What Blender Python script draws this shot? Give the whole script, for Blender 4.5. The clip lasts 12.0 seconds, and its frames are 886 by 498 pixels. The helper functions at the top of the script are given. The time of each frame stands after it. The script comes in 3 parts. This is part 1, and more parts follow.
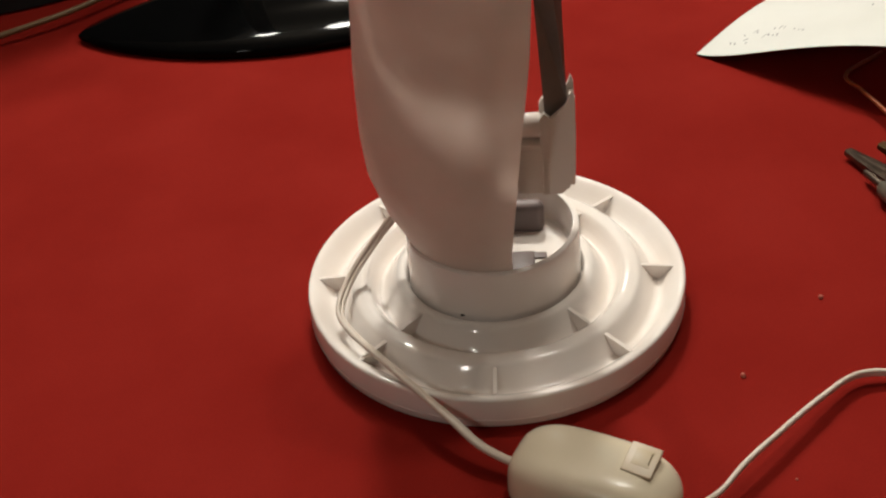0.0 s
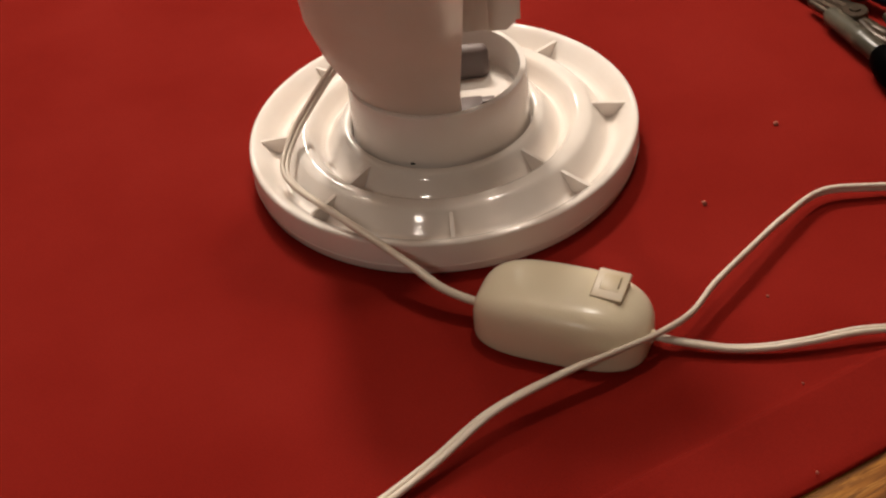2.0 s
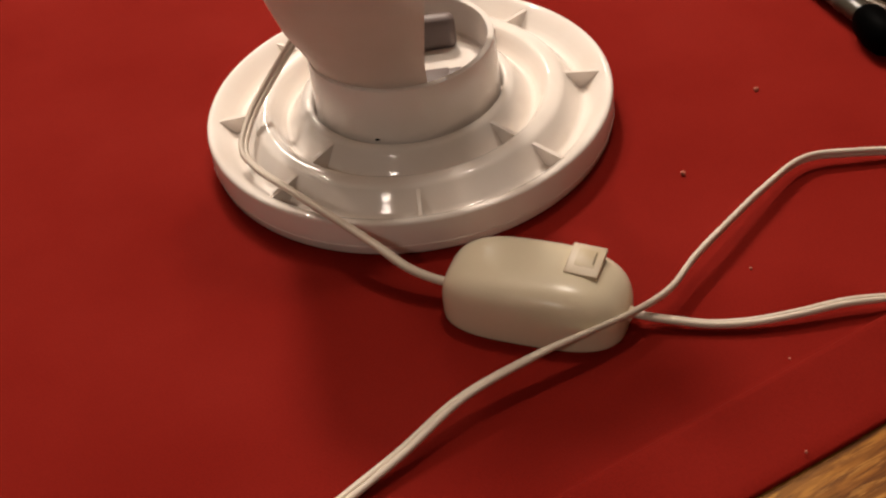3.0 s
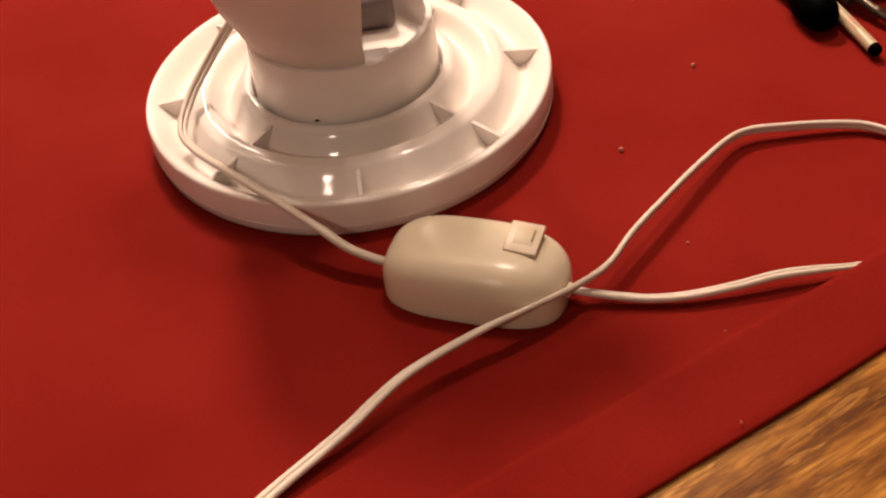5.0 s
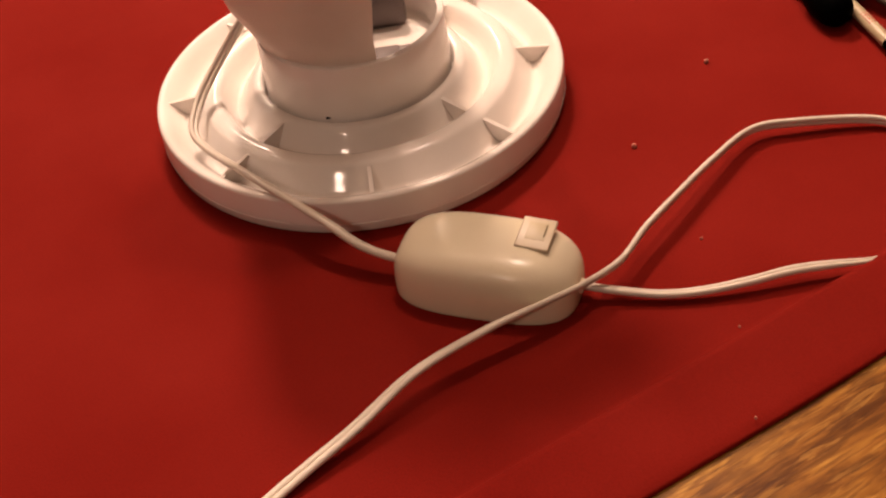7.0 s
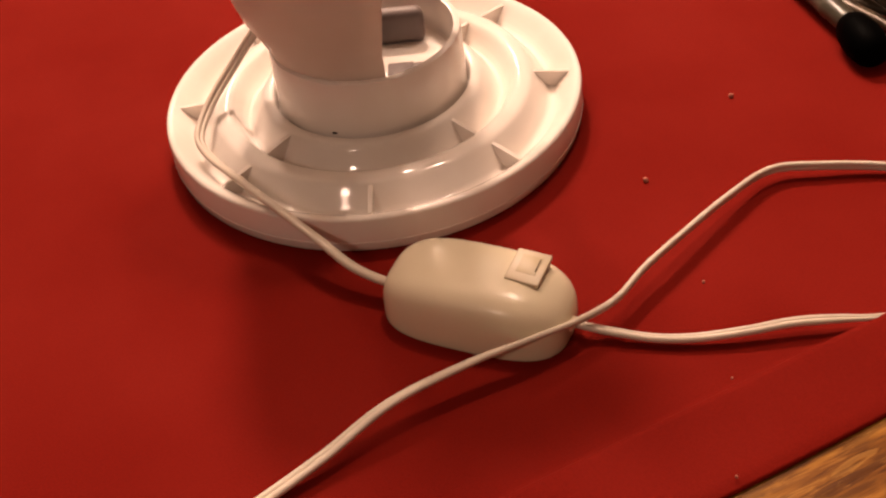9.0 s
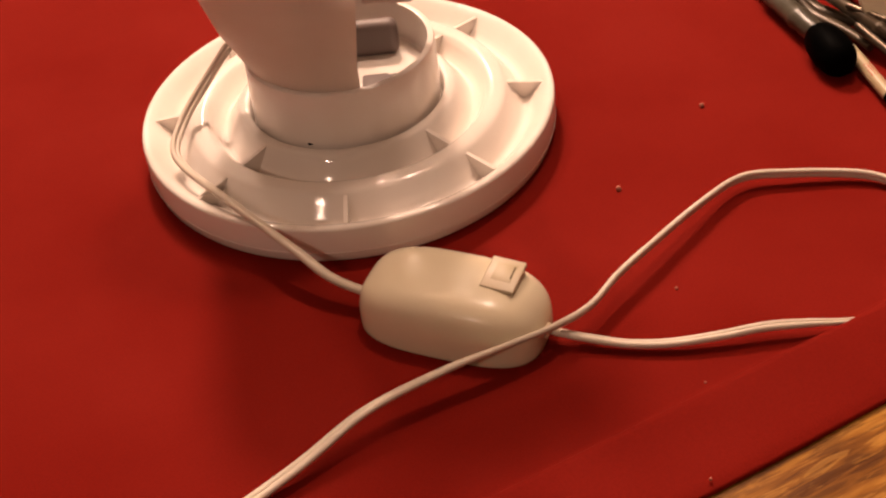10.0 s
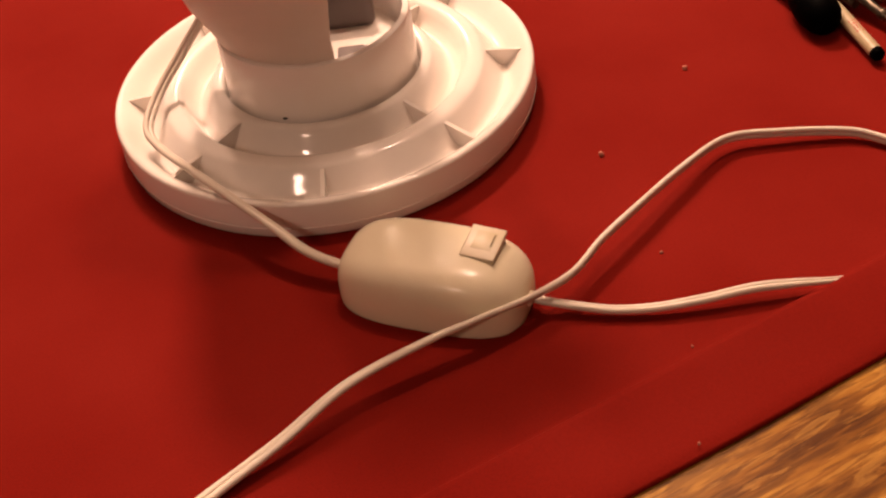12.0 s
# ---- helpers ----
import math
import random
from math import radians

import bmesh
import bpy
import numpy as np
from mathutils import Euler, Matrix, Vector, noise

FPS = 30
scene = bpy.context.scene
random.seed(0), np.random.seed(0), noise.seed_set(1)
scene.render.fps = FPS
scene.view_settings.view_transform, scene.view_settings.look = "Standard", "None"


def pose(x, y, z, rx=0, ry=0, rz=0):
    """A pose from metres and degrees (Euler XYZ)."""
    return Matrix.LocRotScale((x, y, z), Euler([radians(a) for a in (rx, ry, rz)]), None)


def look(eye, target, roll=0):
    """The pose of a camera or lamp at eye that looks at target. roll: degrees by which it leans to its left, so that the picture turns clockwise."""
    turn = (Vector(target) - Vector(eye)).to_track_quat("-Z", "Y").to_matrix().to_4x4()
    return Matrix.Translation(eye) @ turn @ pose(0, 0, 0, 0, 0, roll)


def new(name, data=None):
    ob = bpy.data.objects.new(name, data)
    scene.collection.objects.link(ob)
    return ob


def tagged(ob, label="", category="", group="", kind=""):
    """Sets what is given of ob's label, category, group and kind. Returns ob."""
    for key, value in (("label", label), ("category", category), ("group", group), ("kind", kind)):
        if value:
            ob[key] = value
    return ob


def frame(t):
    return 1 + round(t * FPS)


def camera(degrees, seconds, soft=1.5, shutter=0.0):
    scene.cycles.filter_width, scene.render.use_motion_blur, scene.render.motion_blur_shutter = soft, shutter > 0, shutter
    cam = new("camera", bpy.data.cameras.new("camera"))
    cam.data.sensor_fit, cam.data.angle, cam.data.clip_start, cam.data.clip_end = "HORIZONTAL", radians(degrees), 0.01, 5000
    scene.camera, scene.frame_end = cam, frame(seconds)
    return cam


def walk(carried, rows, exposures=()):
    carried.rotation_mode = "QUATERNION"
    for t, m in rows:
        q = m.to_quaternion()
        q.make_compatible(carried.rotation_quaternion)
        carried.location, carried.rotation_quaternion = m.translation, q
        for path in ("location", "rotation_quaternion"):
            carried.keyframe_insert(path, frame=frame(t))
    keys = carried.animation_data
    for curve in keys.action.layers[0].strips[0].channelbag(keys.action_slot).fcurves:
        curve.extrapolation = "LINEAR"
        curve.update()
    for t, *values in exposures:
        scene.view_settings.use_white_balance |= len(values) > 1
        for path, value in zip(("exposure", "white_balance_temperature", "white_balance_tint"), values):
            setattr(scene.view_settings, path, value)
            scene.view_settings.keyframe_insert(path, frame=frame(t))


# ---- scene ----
cam = camera(39.0, 12.0, soft=2.2)
PATH = [
    (0, (0.019, -0.501, 0.409), (-0.124, 1.096, -0.786), -5.3),
    (0.2, (0.022, -0.506, 0.411), (-0.118, 1.123, -0.741), -5.6),
    (0.4, (0.014, -0.512, 0.403), (-0.151, 1.110, -0.756), -5.5),
    (0.5, (0.001, -0.526, 0.392), (-0.141, 1.091, -0.776), -4.2),
    (1, (0.004, -0.519, 0.39), (-0.118, 1.037, -0.86), -6.5),
    (1.5, (-0.001, -0.517, 0.382), (-0.077, 1.053, -0.855), -6.6),
    (2, (0.005, -0.509, 0.364), (-0.034, 1.023, -0.921), -7.1),
    (2.5, (0.003, -0.495, 0.359), (-0.024, 1.008, -0.96), -6.8),
    (3, (0.013, -0.492, 0.344), (-0.011, 1.025, -0.959), -8.2),
    (5, (0.019, -0.494, 0.345), (0.061, 0.994, -0.991), -7.5),
    (5.5, (0.014, -0.485, 0.35), (0.033, 1.007, -0.982), -8.1),
    (6, (0.004, -0.483, 0.346), (0.029, 1.023, -0.97), -6.4),
    (6.5, (0.019, -0.493, 0.341), (0.03, 1.021, -0.966), -8.1),
    (7, (0.02, -0.495, 0.34), (0.039, 1.003, -0.985), -8.3),
    (9, (0.05, -0.481, 0.336), (-0.038, 1.026, -0.976), -7.4),
    (9.5, (0.05, -0.474, 0.34), (-0.032, 1.019, -0.989), -7.2),
    (10, (0.05, -0.486, 0.336), (0.003, 1.037, -0.959), -6.8),
    (10.5, (0.033, -0.488, 0.346), (0.001, 1.065, -0.913), -5.3),
    (11, (0.043, -0.476, 0.318), (-0.001, 1.02, -1.008), -6.0),
    (11.5, (0.06, -0.477, 0.323), (0.002, 1.033, -0.988), -8.7),
    (12, (0.057, -0.483, 0.323), (0.007, 1.029, -0.986), -8.6),
]
EXPOSURES = [(0.0, -0.31, 4950, -5), (1.5, -0.28, 5300, 0), (3.0, -0.25, 5500, 3), (5.0, 0.12, 6150, 14), (5.6, 0.07, 6300, 17), (6.5, 0.0, 6450, 19), (11.0, 0.03, 7100, 26), (11.5, 0.14, 7150, 27), (12.0, 0.07, 7250, 28)]
walk(cam, [(t, look(eye, target, roll)) for t, eye, target, roll in PATH], EXPOSURES)

# ---- world and lamps ----
world = bpy.data.worlds.new("dim_room")
world.use_nodes = True
world.node_tree.nodes["Background"].inputs["Color"].default_value = (1.0, 0.72, 0.5, 1)
world.node_tree.nodes["Background"].inputs["Strength"].default_value = 0.02
scene.world = world


def lamp(name, eye, radius, watts, colour):
    data = bpy.data.lights.new(name, "POINT")
    data.shadow_soft_size, data.energy, data.color = radius, watts, colour
    ob = new(name, data)
    ob.location = eye
    return ob


LAMPLIGHT = (1.0, 0.755, 0.56)
lamp("room_lamp_far", (-0.08, 0.96, 1.38), 0.08, 106, LAMPLIGHT)
lamp("room_lamp_far", (-0.42, 0.93, 1.38), 0.045, 31, LAMPLIGHT)
# Fill added overhead to lift the right side and the folded strip.
lamp("added_fill_overhead", (0.30, 0.42, 1.54), 0.05, 32, LAMPLIGHT)
lamp("room_lamp_back", (-0.30, 2.50, 1.72), 0.09, 22, LAMPLIGHT)
lamp("room_lamp_near", (-0.55, -1.22, 1.02), 0.075, 12, (1.0, 0.735, 0.55))


# ---- materials ----
def material(name, colour, rough=0.5, metal=0.0, second=None, scale=40.0, amount=0.5, bump=0.0, bump_scale=300.0, coat=0.0,
             transmission=0.0, stretch=(1, 1, 1), fine=0.0, shine=0.5, contrast=0.15):
    """A principled material whose colour drifts between two tones at a large scale and a fine grain, with a fine relief."""
    m = bpy.data.materials.new(name)
    m.use_nodes = True
    nodes, links = m.node_tree.nodes, m.node_tree.links
    b = nodes["Principled BSDF"]
    b.inputs["Roughness"].default_value, b.inputs["Metallic"].default_value = rough, metal
    b.inputs["Coat Weight"].default_value = coat
    b.inputs["Coat Roughness"].default_value = 0.08
    b.inputs["Transmission Weight"].default_value = transmission
    b.inputs["Specular IOR Level"].default_value = shine
    b.inputs["IOR"].default_value = 1.45
    coords, mapping = nodes.new("ShaderNodeTexCoord"), nodes.new("ShaderNodeMapping")
    mapping.inputs["Scale"].default_value = stretch
    links.new(coords.outputs["Object"], mapping.inputs["Vector"])
    big = nodes.new("ShaderNodeTexNoise")
    big.inputs["Scale"].default_value, big.inputs["Detail"].default_value = scale, 6
    links.new(mapping.outputs["Vector"], big.inputs["Vector"])
    ramp = nodes.new("ShaderNodeMapRange")
    ramp.inputs["From Min"].default_value, ramp.inputs["From Max"].default_value = 0.5 - contrast, 0.5 + contrast
    ramp.inputs["To Max"].default_value = amount
    links.new(big.outputs["Fac"], ramp.inputs["Value"])
    mix = nodes.new("ShaderNodeMix")
    mix.data_type = "RGBA"
    second = second or tuple(c * 0.85 for c in colour)
    mix.inputs["A"].default_value, mix.inputs["B"].default_value = (*colour, 1), (*second, 1)
    links.new(ramp.outputs["Result"], mix.inputs["Factor"])
    grain = nodes.new("ShaderNodeTexNoise")
    grain.inputs["Scale"].default_value, grain.inputs["Detail"].default_value = bump_scale, 3
    links.new(mapping.outputs["Vector"], grain.inputs["Vector"])
    out = mix.outputs["Result"]
    if fine:
        vary, tint = nodes.new("ShaderNodeMapRange"), nodes.new("ShaderNodeMix")
        vary.inputs["From Min"].default_value, vary.inputs["From Max"].default_value = 0.3, 0.7
        vary.inputs["To Min"].default_value, vary.inputs["To Max"].default_value = 1 - fine, 1 + fine
        links.new(grain.outputs["Fac"], vary.inputs["Value"])
        tint.data_type, tint.blend_type = "RGBA", "MULTIPLY"
        tint.inputs["Factor"].default_value = 1.0
        links.new(out, tint.inputs["A"])
        links.new(vary.outputs["Result"], tint.inputs["B"])
        out = tint.outputs["Result"]
    links.new(out, b.inputs["Base Color"])
    vary = nodes.new("ShaderNodeMapRange")
    vary.inputs["To Min"].default_value, vary.inputs["To Max"].default_value = max(rough * 0.75, 0.02), min(rough * 1.25, 1)
    links.new(big.outputs["Fac"], vary.inputs["Value"])
    links.new(vary.outputs["Result"], b.inputs["Roughness"])
    if bump:
        relief = nodes.new("ShaderNodeBump")
        relief.inputs["Strength"].default_value, relief.inputs["Distance"].default_value = bump, 0.0006
        links.new(grain.outputs["Fac"], relief.inputs["Height"])
        links.new(relief.outputs["Normal"], b.inputs["Normal"])
    return m


def oak():
    """Oiled oak: broad wavy bands, long streaks along x, bright flecks and fine dark pores."""
    m = bpy.data.materials.new("oak")
    m.use_nodes = True
    nodes, links = m.node_tree.nodes, m.node_tree.links
    b = nodes["Principled BSDF"]
    b.inputs["Specular IOR Level"].default_value = 0.25
    coords = nodes.new("ShaderNodeTexCoord")

    def layer(stretch, scale, detail, bend):
        mapping, tex = nodes.new("ShaderNodeMapping"), nodes.new("ShaderNodeTexNoise")
        mapping.inputs["Scale"].default_value, mapping.inputs["Rotation"].default_value = stretch, (0, 0, radians(-5))
        tex.inputs["Scale"].default_value, tex.inputs["Detail"].default_value, tex.inputs["Distortion"].default_value = scale, detail, bend
        links.new(coords.outputs["Object"], mapping.inputs["Vector"])
        links.new(mapping.outputs["Vector"], tex.inputs["Vector"])
        return tex.outputs["Fac"]

    def ramp(fac, stops):
        r = nodes.new("ShaderNodeValToRGB")
        while len(r.color_ramp.elements) < len(stops):
            r.color_ramp.elements.new(0.5)
        for e, (at, colour) in zip(r.color_ramp.elements, stops):
            e.position, e.color = at, (*colour, 1)
        links.new(fac, r.inputs["Fac"])
        return r.outputs["Color"]

    def mix(kind, share, a, c):
        n = nodes.new("ShaderNodeMix")
        n.data_type, n.blend_type = "RGBA", kind
        n.inputs["Factor"].default_value = share
        links.new(a, n.inputs["A"])
        links.new(c, n.inputs["B"])
        return n.outputs["Result"]

    bands = layer((0.18, 1, 1), 90, 6, 0.4)
    streaks = layer((0.14, 1, 1), 330, 5, 0.7)
    flecks = layer((0.17, 1, 1), 250, 6, 0.7)
    pores = layer((0.07, 1, 1), 620, 3, 0.4)
    out = ramp(bands, [(0.40, (0.150, 0.052, 0.0055)), (0.50, (0.270, 0.108, 0.0130)), (0.60, (0.400, 0.182, 0.027))])
    out = mix("MULTIPLY", 0.75, out, ramp(streaks, [(0.42, (0.48, 0.40, 0.30)), (0.56, (1.08, 1.06, 1.04))]))
    out = mix("SCREEN", 0.65, out, ramp(flecks, [(0.54, (0, 0, 0)), (0.61, (0.26, 0.130, 0.030))]))
    out = mix("MULTIPLY", 0.60, out, ramp(pores, [(0.33, (0.42, 0.34, 0.26)), (0.45, (1, 1, 1))]))
    links.new(out, b.inputs["Base Color"])
    gloss = nodes.new("ShaderNodeMapRange")
    gloss.inputs["To Min"].default_value, gloss.inputs["To Max"].default_value = 0.30, 0.55
    links.new(bands, gloss.inputs["Value"])
    links.new(gloss.outputs["Result"], b.inputs["Roughness"])
    relief = nodes.new("ShaderNodeBump")
    relief.inputs["Strength"].default_value, relief.inputs["Distance"].default_value = 0.3, 0.0005
    links.new(pores, relief.inputs["Height"])
    links.new(relief.outputs["Normal"], b.inputs["Normal"])
    return m


WHITE = material("white_plastic", (0.84, 0.79, 0.745), 0.085, second=(0.75, 0.665, 0.59), scale=22, amount=0.5, bump=0.03, bump_scale=500)
SATIN = material("satin_white_plastic", (0.78, 0.73, 0.67), 0.42, second=(0.70, 0.63, 0.56), scale=22, amount=0.6, bump=0.05, bump_scale=600)
IVORY = material("ivory_plastic", (0.78, 0.70, 0.53), 0.24, second=(0.71, 0.63, 0.45), scale=30, amount=0.5, bump=0.05, bump_scale=900)
BUTTON = material("cream_plastic", (0.60, 0.50, 0.33), 0.38, scale=60, amount=0.4)
BUTTON_RIM = material("pale_cream_plastic", (0.66, 0.56, 0.41), 0.36, scale=60, amount=0.4)
CORD = material("cream_vinyl", (0.68, 0.60, 0.51), 0.42, second=(0.58, 0.50, 0.40), scale=30, amount=0.6, bump=0.05)
NECK = material("frosted_white_plastic", (0.95, 0.88, 0.82), 0.34, second=(0.88, 0.78, 0.71), scale=20, amount=0.8, bump=0.06, bump_scale=500, transmission=0.1, stretch=(1, 1, 1.6))
RED = material("red_card", (0.192, 0.0100, 0.0054), 0.85, second=(0.165, 0.0082, 0.0045), scale=14, amount=0.9, bump=0.15, bump_scale=1100, fine=0.07, shine=0.05)
OAK = oak()


def let_light_through(m, share):
    """Thin milky plastic: a share of the light passes and scatters."""
    nodes, links = m.node_tree.nodes, m.node_tree.links
    b, out = nodes["Principled BSDF"], nodes["Material Output"]
    milky, mix = nodes.new("ShaderNodeBsdfTranslucent"), nodes.new("ShaderNodeMixShader")
    links.new(b.inputs["Base Color"].links[0].from_socket, milky.inputs["Color"])
    mix.inputs["Fac"].default_value = share
    links.new(b.outputs["BSDF"], mix.inputs[1])
    links.new(milky.outputs["BSDF"], mix.inputs[2])
    links.new(mix.outputs["Shader"], out.inputs["Surface"])


let_light_through(NECK, 0.48)
BLACK_GLOSS = material("glossy_black_plastic", (0.002, 0.002, 0.002), 0.06, scale=20, shine=0.05)
BLACK = material("black_rubber", (0.0010, 0.0010, 0.0010), 0.5, scale=60, bump=0.1, shine=0.01)
BLACK_CLOTH = material("black_cloth", (0.008, 0.007, 0.007), 0.85, scale=50, bump=0.4, bump_scale=500)
STEEL = material("dull_steel", (0.15, 0.115, 0.085), 0.36, metal=0.85, second=(0.05, 0.038, 0.028), scale=90, amount=0.8, bump=0.1)
GREY_METAL = material("brown_grey_metal", (0.20, 0.165, 0.15), 0.45, metal=0.4, scale=60, amount=0.6)
GREY = material("grey_plastic", (0.050, 0.045, 0.033), 0.34, second=(0.105, 0.095, 0.070), scale=70, amount=0.8)
DARK_GREY = material("brown_grey_plastic", (0.19, 0.150, 0.142), 0.5, scale=50)
BRASS = material("tarnished_brass", (0.15, 0.10, 0.038), 0.35, metal=0.8, second=(0.08, 0.058, 0.025), scale=90, amount=0.9)
BROWN = material("brown_metal", (0.038, 0.025, 0.015), 0.36, metal=0.3, second=(0.085, 0.060, 0.036), scale=80, amount=0.8)
BLUE = material("blue_vinyl", (0.006, 0.011, 0.026), 0.35, scale=60)
RED_GRIP = material("red_vinyl", (0.27, 0.014, 0.009), 0.36, scale=60)
PAPER = material("white_paper", (0.64, 0.64, 0.60), 0.75, second=(0.58, 0.575, 0.53), scale=14, amount=0.6, bump=0.06, bump_scale=900)
PEN_CASE = material("yellowed_plastic", (0.46, 0.37, 0.235), 0.32, second=(0.38, 0.29, 0.17), scale=80, amount=0.7)
INK = material("grey_ink", (0.30, 0.30, 0.30), 0.7)
RED_INK = material("red_ink", (0.45, 0.10, 0.06), 0.6)
ORANGE = material("orange_vinyl", (0.24, 0.055, 0.012), 0.4, scale=60)
TAN = material("tan_vinyl", (0.15, 0.095, 0.04), 0.5, scale=60)
PALE_GREEN = material("pale_grey_green_plastic", (0.22, 0.22, 0.15), 0.4, scale=60)
TAPE = material("cream_tape", (0.70, 0.60, 0.43), 0.4, second=(0.62, 0.52, 0.36), scale=50)
CRUMB = material("pink_crumb", (0.46, 0.15, 0.10), 0.7, scale=300)
WALL = material("painted_wall", (0.32, 0.275, 0.225), 0.8, scale=4, amount=0.4, bump=0.1, bump_scale=200)
CARPET = material("carpet", (0.20, 0.15, 0.11), 0.95, scale=30, bump=0.5, bump_scale=400)


# ---- mesh helpers ----
def mesh_object(name, bm, mat, smooth=True):
    bmesh.ops.recalc_face_normals(bm, faces=bm.faces)
    me = bpy.data.meshes.new(name)
    bm.to_mesh(me)
    bm.free()
    me.materials.append(mat)
    for p in me.polygons:
        p.use_smooth = smooth
    if smooth:
        me.set_sharp_from_angle(angle=radians(38))
    return new(name, me)


def part(name, bm, mat, parent, label="", smooth=True):
    ob = mesh_object(name, bm, mat, smooth)
    ob.parent = parent
    if label:
        tagged(ob, label)
    return ob


def empty(name, at=(0, 0, 0), turn=0.0):
    ob = new(name)
    ob.empty_display_size = 0.02
    ob.matrix_world = pose(*at, 0, 0, turn)
    return ob


def block(bm, centre, size, bevel=0.0, m=None, segments=2):
    m = m or Matrix()
    made = bmesh.ops.create_cube(bm, size=1, matrix=m @ Matrix.Translation(centre) @ Matrix.Diagonal((*size, 1)))
    if bevel:
        edges = {e for v in made["verts"] for e in v.link_edges}
        bmesh.ops.bevel(bm, geom=list(edges), offset=bevel, segments=segments, profile=0.5, affect="EDGES")


def lathe(bm, profile, steps=96, m=None):
    m = m or Matrix()
    rings = []
    for r, z in profile:
        if r < 1e-6:
            rings.append([bm.verts.new(m @ Vector((0, 0, z)))] * steps)
        else:
            rings.append([bm.verts.new(m @ Vector((r * math.cos(2 * math.pi * k / steps), r * math.sin(2 * math.pi * k / steps), z)))
                          for k in range(steps)])
    for a, b in zip(rings, rings[1:]):
        for k in range(steps):
            q = [a[k], a[(k + 1) % steps], b[(k + 1) % steps], b[k]]
            q = list(dict.fromkeys(q))
            if len(q) > 2:
                bm.faces.new(q)


def spline(points, steps=8):
    """Catmull-Rom through the points."""
    p = [Vector(q) for q in points]
    p = [2 * p[0] - p[1]] + p + [2 * p[-1] - p[-2]]
    out = []
    for a, b, c, d in zip(p, p[1:], p[2:], p[3:]):
        for k in range(steps):
            t = k / steps
            out.append(0.5 * (2 * b + (c - a) * t + (2 * a - 5 * b + 4 * c - d) * t * t + (3 * b - a - 3 * c + d) * t ** 3))
    out.append(p[-2])
    return out


def sweep(bm, points, section, twist=None, scale=None):
    """Sweeps a closed section (side, up) along points, its side axis level, turned by twist(s) degrees."""
    rings = []
    n = len(points)
    for k, c in enumerate(points):
        way = (points[min(k + 1, n - 1)] - points[max(k - 1, 0)]).normalized()
        side = way.cross(Vector((0, 0, 1)))
        side = side.normalized() if side.length > 1e-4 else Vector((1, 0, 0))
        up = side.cross(way)
        a = radians(twist(k / (n - 1))) if twist else 0
        g = scale(k / (n - 1)) if scale else 1
        rings.append([bm.verts.new(c + g * (side * (x * math.cos(a) - y * math.sin(a)) + up * (x * math.sin(a) + y * math.cos(a))))
                      for x, y in section])
    m = len(section)
    for a, b in zip(rings, rings[1:]):
        for k in range(m):
            bm.faces.new((a[k], a[(k + 1) % m], b[(k + 1) % m], b[k]))
    bm.faces.new(rings[0])
    bm.faces.new(rings[-1][::-1])


def circle(r, n=12):
    return [(r * math.cos(2 * math.pi * k / n), r * math.sin(2 * math.pi * k / n)) for k in range(n)]


def twin_section(width, height, n=10):
    """The outline of a flat two-core cord: two lobes with a shallow groove between them."""
    r, half = height / 2, width / 2 - height / 2
    right = [(half + r * math.cos(a), r * math.sin(a)) for a in np.linspace(-2.75, 2.75, n)]
    left = [(-half + r * math.cos(a), r * math.sin(a)) for a in np.linspace(math.pi - 2.75, math.pi + 2.75, n)]
    return right + left


def tube(name, points, r, mat, parent=None, label="", steps=8, sides=10):
    bm = bmesh.new()
    sweep(bm, spline(points, steps), circle(r, sides))
    return part(name, bm, mat, parent, label) if parent else mesh_object(name, bm, mat)


def rod(bm, a, b, radii, sides=20):
    """A turned rod from a to b; radii: (share of the way, radius)."""
    a, b = Vector(a), Vector(b)
    m = Matrix.Translation(a) @ (b - a).to_track_quat("Z", "Y").to_matrix().to_4x4()
    length = (b - a).length
    lathe(bm, [(0, radii[0][0] * length)] + [(r, s * length) for s, r in radii] + [(0, radii[-1][0] * length)], sides, m)


# ---- the room that closes the place ----
def slab(name, centre, size, mat, label, category):
    bm = bmesh.new()
    block(bm, centre, size)
    return tagged(mesh_object(name, bm, mat, False), label, category, kind="structure")


slab("floor", (0, 0, -0.81), (7.4, 7.4, 0.1), CARPET, "dark brown carpeted floor under the table", "floor")
slab("ceiling", (0, 0, 1.95), (7.4, 7.4, 0.1), WALL, "plain pale painted ceiling of the room", "ceiling")
for name, at, size in (("wall_north", (0, 3.65, 0.57), (7.4, 0.1, 2.66)), ("wall_south", (0, -3.65, 0.57), (7.4, 0.1, 2.66)),
                       ("wall_east", (3.65, 0, 0.57), (0.1, 7.2, 2.66)), ("wall_west", (-3.65, 0, 0.57), (0.1, 7.2, 2.66))):
    slab(name, at, size, WALL, "plain beige painted wall of the room", "wall")

# ---- table and red sheet, both turned by the same angle ----
EDGE = pose(0.1, -0.2379, 0, 0, 0, 25.5)


def build_table():
    table = empty("table")
    table.matrix_world = EDGE
    bm = bmesh.new()
    block(bm, (-0.25, 0.42, -0.0185), (1.9, 1.25, 0.034), 0.006)
    part("tabletop", bm, OAK, table, "oiled oak top with streaky grain")
    for x in (-1.12, 0.62):
        for y in (-0.12, 0.96):
            bm = bmesh.new()
            block(bm, (x, y, -0.397), (0.06, 0.06, 0.72), 0.004)
            part("leg", bm, OAK, table)
    return tagged(table, "oak table with streaky golden brown grain", "table")


build_table()


